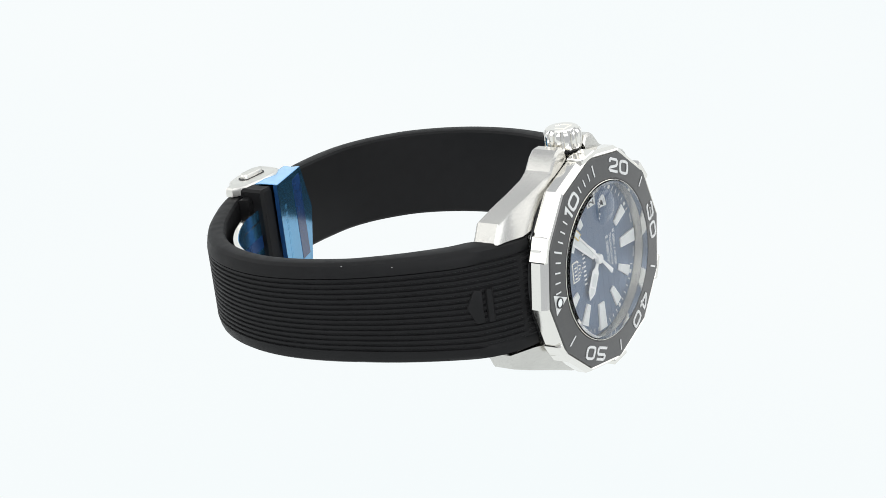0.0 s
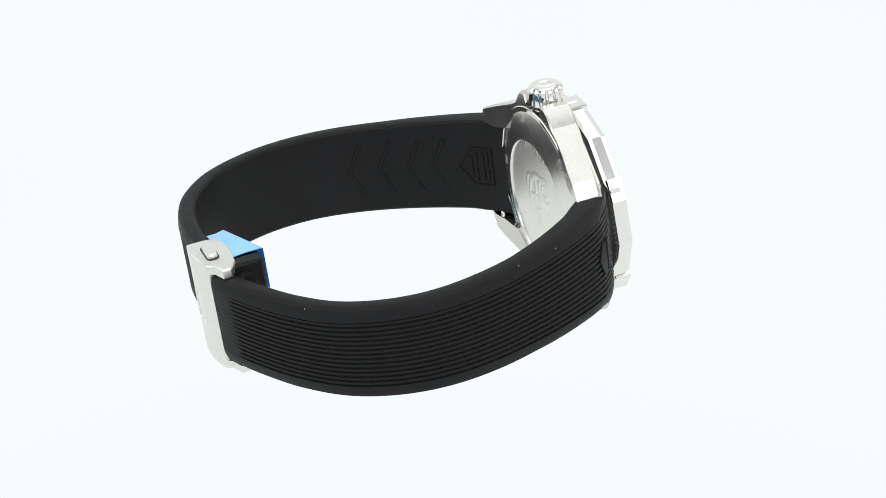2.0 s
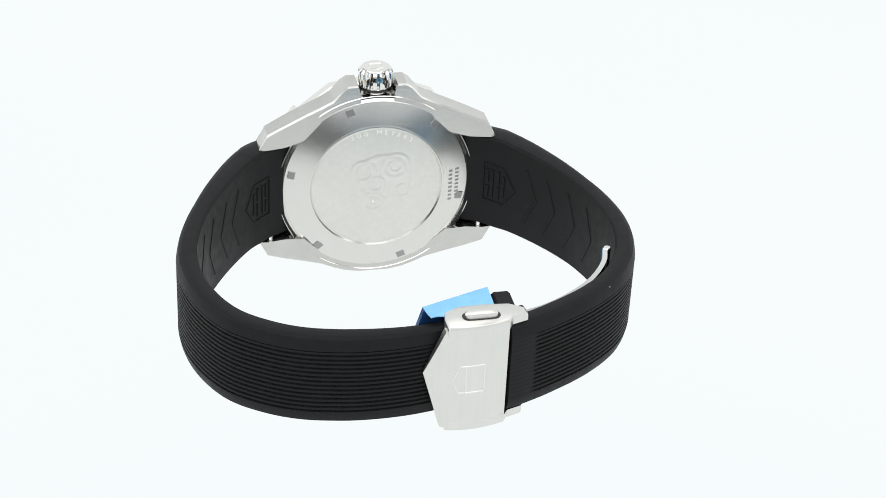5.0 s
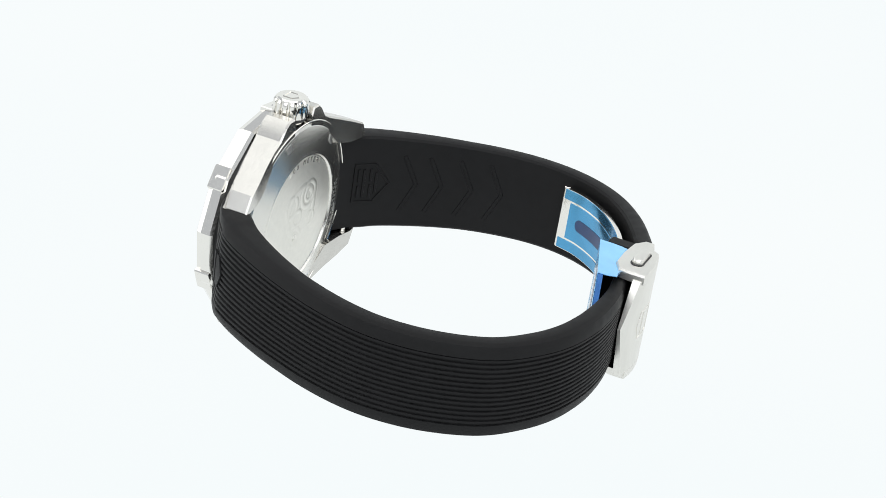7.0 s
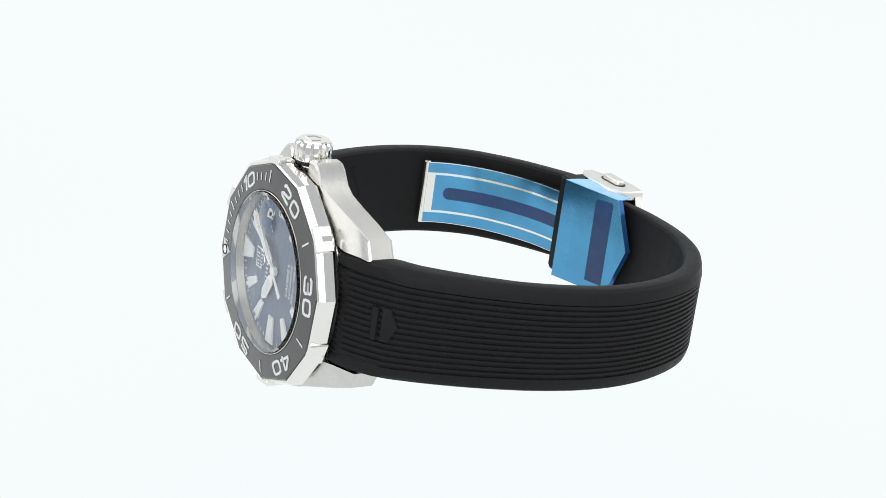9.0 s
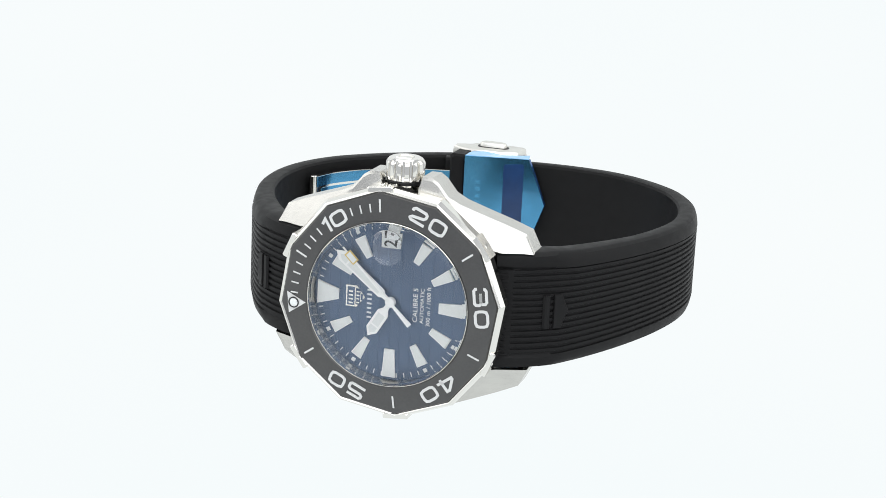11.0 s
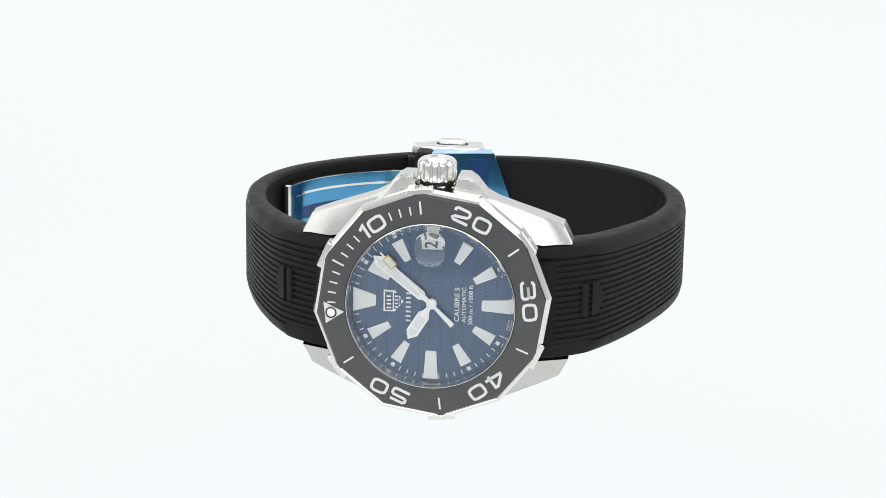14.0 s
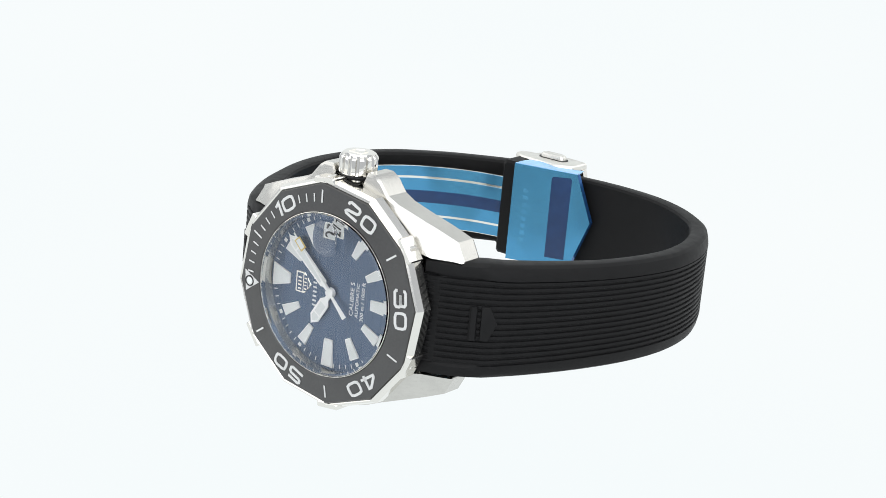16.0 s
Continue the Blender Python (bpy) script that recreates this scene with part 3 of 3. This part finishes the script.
def dial():
    R = 14.75
    bm = bmesh.new()
    # shallow bands that run from nine to three
    edges = [-R]
    x = -R + 0.9
    while x < R - 0.6:
        edges += [x - 0.16, x - 0.10, x + 0.10, x + 0.16]
        x += 1.95
    edges.append(R)
    top, bottom = [], []
    for i, x in enumerate(edges):
        y = math.sqrt(max(0.02, R * R - x * x))
        sunk = i % 4 in (2, 3) and 0 < i < len(edges) - 1
        z = -3.045 if sunk else -3.0
        top.append((bm.verts.new(mm((x, -y, z))), bm.verts.new(mm((x, y, z)))))
    for a, b in zip(top, top[1:]):
        bm.faces.new((a[0], b[0], b[1], a[1]))
    revolve(bm, [(0, -3.3), (R + 0.3, -3.3), (R + 0.3, -3.1), (R, -3.1), (0, -3.12)], 96)
    face = part("dial", bm, DIAL, watch, "midnight blue dial with fine grooves", smooth=0.1)
    baton(10.0, 14.1, 1.9, 4.4, 60, face)
    for m in (5, 10, 20, 25, 35, 40, 50, 55):
        baton(8.7, 12.7, 1.25, 2.15, m, face)
    for m in (30, 45):
        baton(8.9, 14.1, 1.9, 2.6, m, face)
    baton(12.7, 14.2, 2.1, 2.4, 15, face)
    bm = bmesh.new()
    box(bm, -0.09, 0.09, -0.42, 0.42, 0, 0.05, 0.02)
    tick = finish("minute_mark", bm, PRINT)
    bm = bmesh.new()
    box(bm, -0.36, 0.36, -0.36, 0.36, 0, 0.08, 0.03)
    dot = finish("hour_dot", bm, LUME)
    for m in range(60):
        if m in (0, 15, 30, 45, 59, 1, 27, 28, 29, 31, 32, 33):
            continue
        if m % 5:
            share("minute_mark", tick, face, at(*minute(m, 13.75), -3.0, facing(m)))
        else:
            share("hour_dot", dot, face, at(*minute(m, 13.7), -3.0, facing(m)))
    # emblem: a shield in plain shapes
    bm = bmesh.new()
    prism(bm, [(-8.7, -2.0), (-8.7, 2.0), (-6.6, 2.0), (-5.0, 0.0), (-6.6, -2.0)], -3.0, -2.82, 0.08)
    em = part("emblem", bm, POLISHED, face, "small silver and dark shield emblem")
    for x0, x1, y0, y1 in ((-8.4, -7.0, -1.7, 1.7), (-6.8, -5.9, -1.5, 1.5), (-5.8, -5.45, -0.6, 0.6)):
        bm = bmesh.new()
        box(bm, x0, x1, y0, y1, -2.83, -2.78, 0.02)
        part("emblem_field", bm, DIAL, em)
    for x0, x1, y0, y1 in ((-8.1, -7.3, -1.4, -1.1), (-8.1, -7.3, -0.7, -0.4), (-8.1, -7.3, 0.0, 0.3), (-8.1, -7.3, 0.7, 1.0),
                           (-6.65, -6.05, -1.2, -0.95), (-6.65, -6.05, -0.5, -0.3), (-6.65, -6.05, 0.1, 0.35), (-6.65, -6.05, 0.8, 1.05)):
        bm = bmesh.new()
        box(bm, x0, x1, y0, y1, -2.79, -2.74, 0.02)
        part("emblem_bar", bm, POLISHED, em)
    # the maker's line name stands as plain bars
    for k in range(9):
        bm = bmesh.new()
        y = -3.7 + k * 0.84
        box(bm, -4.65, -3.8, y, y + 0.34, -3.0, -2.94, 0.02)
        part("name_bar", bm, PRINT, face)
    for text, x, size in (("CALIBRE 5", 4.5, 1.25), ("AUTOMATIC", 5.75, 1.0), ("300 m / 1000 ft", 6.95, 1.05)):
        lettering("dial_text", text, size, PRINT, face, at(x, -0.1, -2.98, 90), 1.12, 0.012, 0.01)
    for text, y in (("SWISS", -3.4), ("MADE", 3.4)):
        lettering("dial_text", text, 0.75, PRINT, face, at(13.75, y, -2.98, 90 + y * 3.6), 1.0, 0.0, 0.01)
    # date
    bm = bmesh.new()
    box(bm, -1.5, 1.5, 10.2, 12.65, -3.0, -2.9, 0.05)
    win = part("date_window", bm, POLISHED, face)
    bm = bmesh.new()
    box(bm, -1.35, 1.35, 10.3, 12.6, -2.93, -2.86, 0.02)
    part("date_disc", bm, LUME, win, "white date disc")
    lettering("date_numeral", "2", 2.7, DARK, win, at(0.0, 10.95, -2.85, 90), 0.85, 0.03, 0.01)
    lettering("date_numeral", "7", 2.7, DARK, win, at(0.0, 12.1, -2.85, 90), 0.8, 0.03, 0.01)
    # sloped inner flange
    bm = bmesh.new()
    revolve(bm, [(15.02, -1.5), (14.62, -2.95), (15.08, -2.95), (15.08, -1.5), (15.02, -1.5)], 96)
    part("inner_flange", bm, BRUSHED, face)


dial()


def hand(name, m, outline, z, lume, label=""):
    bm = bmesh.new()
    prism(bm, outline, 0, 0.16, 0.05)
    bm.transform(at(0, 0, z, facing(m)))
    h = part(name, bm, SILVER, watch, label)
    for poly, mat in lume:
        bm = bmesh.new()
        prism(bm, poly, 0.1, 0.2)
        bm.transform(at(0, 0, z, facing(m)))
        part("lume", bm, mat, h)
    return h


hand("hour_hand", -9.75, [(-0.35, 0.4), (-0.55, 1.8), (-1.15, 2.6), (-1.15, 6.6), (0, 8.0), (1.15, 6.6), (1.15, 2.6), (0.55, 1.8), (0.35, 0.4)], -2.55,
     [([(-0.72, 3.0), (0.72, 3.0), (0.72, 5.4), (-0.72, 5.4)], LUME), ([(-0.72, 5.7), (0.72, 5.7), (0.72, 6.5), (0, 7.3), (-0.72, 6.5)], LUME)], "short steel hour hand filled with white lume")
hand("minute_hand", 6.4, [(-0.4, 0.4), (-0.5, 1.8), (-0.9, 2.2), (-1.05, 12.0), (0, 13.4), (1.05, 12.0), (0.9, 2.2), (0.5, 1.8), (0.4, 0.4)], -2.3,
     [([(-0.55, 2.7), (0.55, 2.7), (0.68, 10.2), (-0.68, 10.2)], LUME), ([(-0.68, 10.5), (0.68, 10.5), (0.65, 11.5), (0, 12.4), (-0.65, 11.5)], LUME)], "long steel minute hand filled with white lume")
seconds = hand("seconds_hand", 7.4, [(-0.48, -5.4), (0.48, -5.4), (0.26, 0), (0.16, 9.2), (0.14, 12.9), (-0.14, 12.9), (-0.14, 9.2), (-0.22, 0)], -2.05, [],
               "thin steel seconds hand with yellow-edged lume")
bm = bmesh.new()
prism(bm, [(-0.72, 9.3), (0.72, 9.3), (0.72, 11.7), (-0.72, 11.7)], 0.02, 0.2)
bm.transform(at(0, 0, -2.05, facing(7.4)))
frame_piece = part("lume_frame", bm, GOLD, seconds)
bm = bmesh.new()
prism(bm, [(-0.5, 9.55), (0.5, 9.55), (0.5, 11.45), (-0.5, 11.45)], 0.1, 0.22)
bm.transform(at(0, 0, -2.05, facing(7.4)))
part("lume", bm, LUME, frame_piece)
bm = bmesh.new()
revolve(bm, [(0, -1.7), (0.5, -1.72), (0.85, -1.85), (0.95, -2.0), (0.95, -2.6), (0, -2.6)], 40)
part("hand_pin", bm, SILVER, watch)


def crystal():
    bm = bmesh.new()
    revolve(bm, [(14.88, -1.2), (14.88, 0.1), (14.95, 0.2), (15.06, 0.16), (15.1, 0.0), (15.1, -1.2), (14.88, -1.2)], 96)
    part("crystal_ring", bm, POLISHED, watch, "thin polished ring round the crystal")
    bm = bmesh.new()
    revolve(bm, [(0, 0.62), (14.3, 0.62), (14.75, 0.4), (14.85, 0.15), (14.85, -0.12), (0, -0.12)], 96)
    cr = part("crystal", bm, SAPPHIRE, watch, "flat clear sapphire crystal", smooth=0.15)
    cr.visible_shadow = False
    bm = bmesh.new()
    prof = [(3.2 * math.cos(a), 0.63 + 0.8 * math.sin(a)) for a in [i * math.pi / 16 for i in range(9)]]
    prof[-1] = (0, prof[-1][1])
    revolve(bm, prof + [(0, 0.63)], 48)
    for v in bm.verts:
        v.co.y *= 1.02
        v.co.x = max(-2.6 * U, min(2.6 * U, v.co.x))
    bm.transform(at(0, 10.6, 0))
    lens = part("date_magnifier", bm, LENS, cr, "small domed date magnifier")
    lens.visible_shadow = False


crystal()

# the dial and its pointers sit close under the crystal
for ob in watch.children:
    if ob.name.split(".")[0] in ("dial", "hour_hand", "minute_hand", "seconds_hand", "hand_pin"):
        ob.location.z += 0.15 * U


# -- clasp --
def clasp_parts():
    # outer cover: a bowed plate with a pointed edge, and a cheek at either end
    def seat(bm):
        """Sets the cover's pieces, drawn round y 0.95, over the strap's middle."""
        for v in bm.verts:
            v.co.x += 1.1 * U
            v.co.z += 0.4 * U
            v.co.y = (1.35 + (v.co.y / U - 0.95) * 0.975) * U
        return bm

    def left(y):
        return 3.3 - (0.40 if y > 2.0 else 0.27) * abs(y - 2.0)

    def bow(x):
        k = (x - 3.2) / -15.0
        return -81.5 - 1.35 * (1 - (2 * k - 1) ** 2)
    bm = bmesh.new()
    rings = []
    for y in [-9.6 + 20.6 * k / 16 for k in range(17)]:
        xs = [left(y) + (-11.8 - left(y)) * k / 10 for k in range(11)]
        rings.append([(xs[0] - 0.02, y, bow(xs[0]) + 0.35)] + [(x, y, bow(x) - 0.1) for x in xs[1:-1]] + [(xs[-1], y, bow(xs[-1]) + 0.1)]
                     + [(x, y, -80.6) for x in xs[::-1]])
    loft(bm, rings)
    cover = part("clasp_cover", seat(bm), CLASP_STEEL, watch, "satin steel folding clasp cover with an engraved shield", smooth=0.5)
    for s in (1, -1):
        bm = bmesh.new()
        xs = [-0.6 - 11.2 * k / 8 for k in range(9)]
        prof = [(x, bow(x) - 0.12) for x in xs] + [(-12.6, -80.4), (-15.5, -79.4), (-15.4, -77.8), (-13.0, -76.2), (-8.0, -75.8), (-3.4, -76.0), (-0.9, -77.4), (-0.5, -79.6)]
        cx, cz = -7.0, -79.4
        rings = []
        for y, k in ((10.1, 0.0), (11.0, 0.0), (11.55, 0.012), (11.85, 0.05), (11.95, 0.10)):
            rings.append([(x + (cx - x) * k, s * y + (0.3 if s > 0 else 1.6), z + (cz - z) * k) for x, z in prof])
        loft(bm, rings)
        part("cheek", seat(bm), CLASP_STEEL, cover, "", smooth=0.5)
        # push button
        bm = bmesh.new()
        n = 24
        rings = []
        for y, k in ((11.6, 1.0), (12.6, 1.0), (12.95, 0.9), (13.05, 0.75)):
            rings.append([((1.9 * k if c > 0 else -1.9 * k) + 1.05 * k * math.cos(a) - 7.0, s * y + (0.3 if s > 0 else 1.6), 1.05 * k * math.sin(a) - 79.6)
                          for a, c in [(2 * math.pi * i / n + 0.01, math.cos(2 * math.pi * i / n + 0.01)) for i in range(n)]])
        loft(bm, rings)
        part("push_button", seat(bm), CLASP_STEEL, cover)
        bm = bmesh.new()
        rings = []
        for y, k in ((11.6, 1.12), (12.06, 1.12)):
            rings.append([((1.9 * k if c > 0 else -1.9 * k) + 1.15 * k * math.cos(a) - 7.0, s * y + (0.3 if s > 0 else 1.6), 1.15 * k * math.sin(a) - 79.6)
                          for a, c in [(2 * math.pi * i / n + 0.01, math.cos(2 * math.pi * i / n + 0.01)) for i in range(n)]])
        loft(bm, rings)
        part("button_slot", seat(bm), DARK, cover)
    # engraved shield in plain lines
    lines = [((-7.4, 3.8), (-7.4, -1.9)), ((-7.4, -1.9), (-2.8, -1.9)), ((-7.4, 3.8), (-2.8, 3.8)), ((-4.0, 3.8), (-4.0, -1.9)), ((-2.8, -1.9), (-1.7, 0.95)), ((-1.7, 0.95), (-2.8, 3.8))]
    for a, b in lines:
        bm = bmesh.new()
        va, vb = Vector(a), Vector(b)
        n = Vector((-(vb - va).y, (vb - va).x)).normalized() * 0.12

        def z(p):
            return bow(p[0]) - 0.1
        rings = []
        for t in [i / 6 for i in range(7)]:
            p = va.lerp(vb, t)
            rings.append([((p + n).x, (p + n).y, z(p) + 0.05), ((p + n).x, (p + n).y, z(p) - 0.08), ((p - n).x, (p - n).y, z(p) - 0.08), ((p - n).x, (p - n).y, z(p) + 0.05)])
        loft(bm, rings)
        part("shield_line", seat(bm), POLISHED, cover)

    # inner plate under blue film, pointed towards six
    def zin(x):
        return -72.4 - 0.34 * (x + 2)
    outline = [(-9.2, -8.5), (-9.2, 11.9), (3.5, 11.6), (7.0, 1.9), (3.5, -8.5)]
    bm = bmesh.new()
    loft(bm, [[(x, y, zin(x) - 1.0) for x, y in outline], [(x, y, zin(x)) for x, y in outline]])
    plate = part("inner_plate", bm, FILM_EDGE, watch, "steel inner clasp plate under blue protective film")
    bm = bmesh.new()
    film = [(x, 1.7 + (y - 1.7) * 1.01) for x, y in outline]
    loft(bm, [[(x, y, zin(x) + 0.05) for x, y in film], [(x, y, zin(x) + 0.12) for x, y in film]])
    part("film", bm, FILM, plate, "glossy blue protective film")
    # no slot is cut; its darkness is put in as a blue patch
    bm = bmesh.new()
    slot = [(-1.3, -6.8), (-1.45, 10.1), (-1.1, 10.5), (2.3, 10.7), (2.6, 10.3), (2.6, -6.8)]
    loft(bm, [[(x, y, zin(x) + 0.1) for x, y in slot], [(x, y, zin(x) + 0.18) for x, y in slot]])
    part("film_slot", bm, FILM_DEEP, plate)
    for k in range(8):
        bm = bmesh.new()
        y = -4.4 + 1.5 * k
        mark = [(-6.9, y), (-6.9, y + 0.85), (-5.9, y + 0.85), (-5.9, y)]
        loft(bm, [[(x, v, zin(x) + 0.1) for x, v in mark], [(x, v, zin(x) + 0.15) for x, v in mark]])
        part("film_mark", bm, FILM_MARK, plate)
    # the film folds over the plate's upper edge
    bm = bmesh.new()
    rings = []
    for k in range(9):
        t = k / 8
        z = -72.3 - 5.2 * t
        ring = []
        for i in range(9):
            x = -9.1 + 12.6 * i / 8 - 0.8 * t * (i / 8)
            y = 12.15 - 0.35 * i / 8 - 0.15 * t + 0.16 * math.sin(5 * i + 7 * k) * t
            ring.append((x, y, z - 0.34 * (x + 2) * (1 - t) + 0.25 * math.sin(2.1 * i) * t))
        ring += [(x, y - 0.15, z2) for x, y, z2 in ring[::-1]]
        rings.append(ring)
    loft(bm, rings)
    part("film_flap", bm, FILM_PALE, plate, "wrinkled pale blue film flap")
    # side wall between plate and cover
    for y0, y1 in ((10.4, 11.3), (-8.2, -7.4)):
        bm = bmesh.new()
        box(bm, -9.8, -1.0, y0, y1, -79.0, -75.2, 0.2)
        part("side_wall", bm, RUBBER, plate)

    # rubber block between the plate and the cover, where the leaf is hinged
    bm = bmesh.new()
    box(bm, -12.9, -9.4, -8.3, 11.9, -77.2, -70.9, 0.5)
    part("hinge_block", bm, RUBBER, plate, "black block at the clasp hinge")

    # folding leaf that follows the strap from its hinge
    leaf = Band([(-36.0, -53.4), (-34.4, -58.0), (-30.6, -63.3), (-25.5, -67.6), (-19.5, -71.0), (-12.6, -73.2)], -1, [(0, 0.45), (60, 0.45)], [(0, 7.0), (60, 7.0)], 40, 0.0, [(0, 1.15)])
    bm = bmesh.new()
    loft(bm, [[leaf.point(leaf.length * k / 39, y, o) for y, o in ((-6.65, -0.45), (6.65, -0.45), (6.65, 0.45), (-6.65, 0.45))] for k in range(40)])
    lf = part("folding_leaf", bm, POLISHED, watch, "curved steel folding leaf covered with blue film")
    for y0, y1, mat, name in ((-6.5, -4.4, FILM, "film"), (4.4, 6.5, FILM, "film"), (-3.9, 3.9, FILM, "film")):
        bm = bmesh.new()
        a = 2 if y0 == -3.9 else 0
        loft(bm, [[leaf.point(leaf.length * k / 39, y, o) for y, o in ((y0, -0.56), (y1, -0.56), (y1, -0.4), (y0, -0.4))] for k in range(a, 40)])
        part(name, bm, mat, lf)
    # rounded dark patch over the leaf's film, giving the slot by colour
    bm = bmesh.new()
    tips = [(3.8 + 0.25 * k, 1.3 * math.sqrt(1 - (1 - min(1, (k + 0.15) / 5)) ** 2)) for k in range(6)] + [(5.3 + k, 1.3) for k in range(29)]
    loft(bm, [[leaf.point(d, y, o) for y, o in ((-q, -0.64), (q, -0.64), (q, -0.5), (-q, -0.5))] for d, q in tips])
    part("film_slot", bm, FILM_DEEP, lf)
    bm = bmesh.new()
    revolve(bm, [(0, -6.8), (0.6, -6.8), (0.75, -6.6), (0.75, 6.6), (0.6, 6.8), (0, 6.8)], 20)
    bm.transform(at(-36.4, 1.15, -53.3) @ Matrix.Rotation(radians(90), 4, "X"))
    part("hinge", bm, POLISHED, lf)


clasp_parts()


# ---- what moves ----
def motions():
    rows = []
    for t, a in TURNS:
        rows.append((t, Matrix.Translation((0, 0, 0)) @ Matrix.Rotation(radians(a), 4, "Z") @ WATCH))
    walk(watch, rows)


motions()
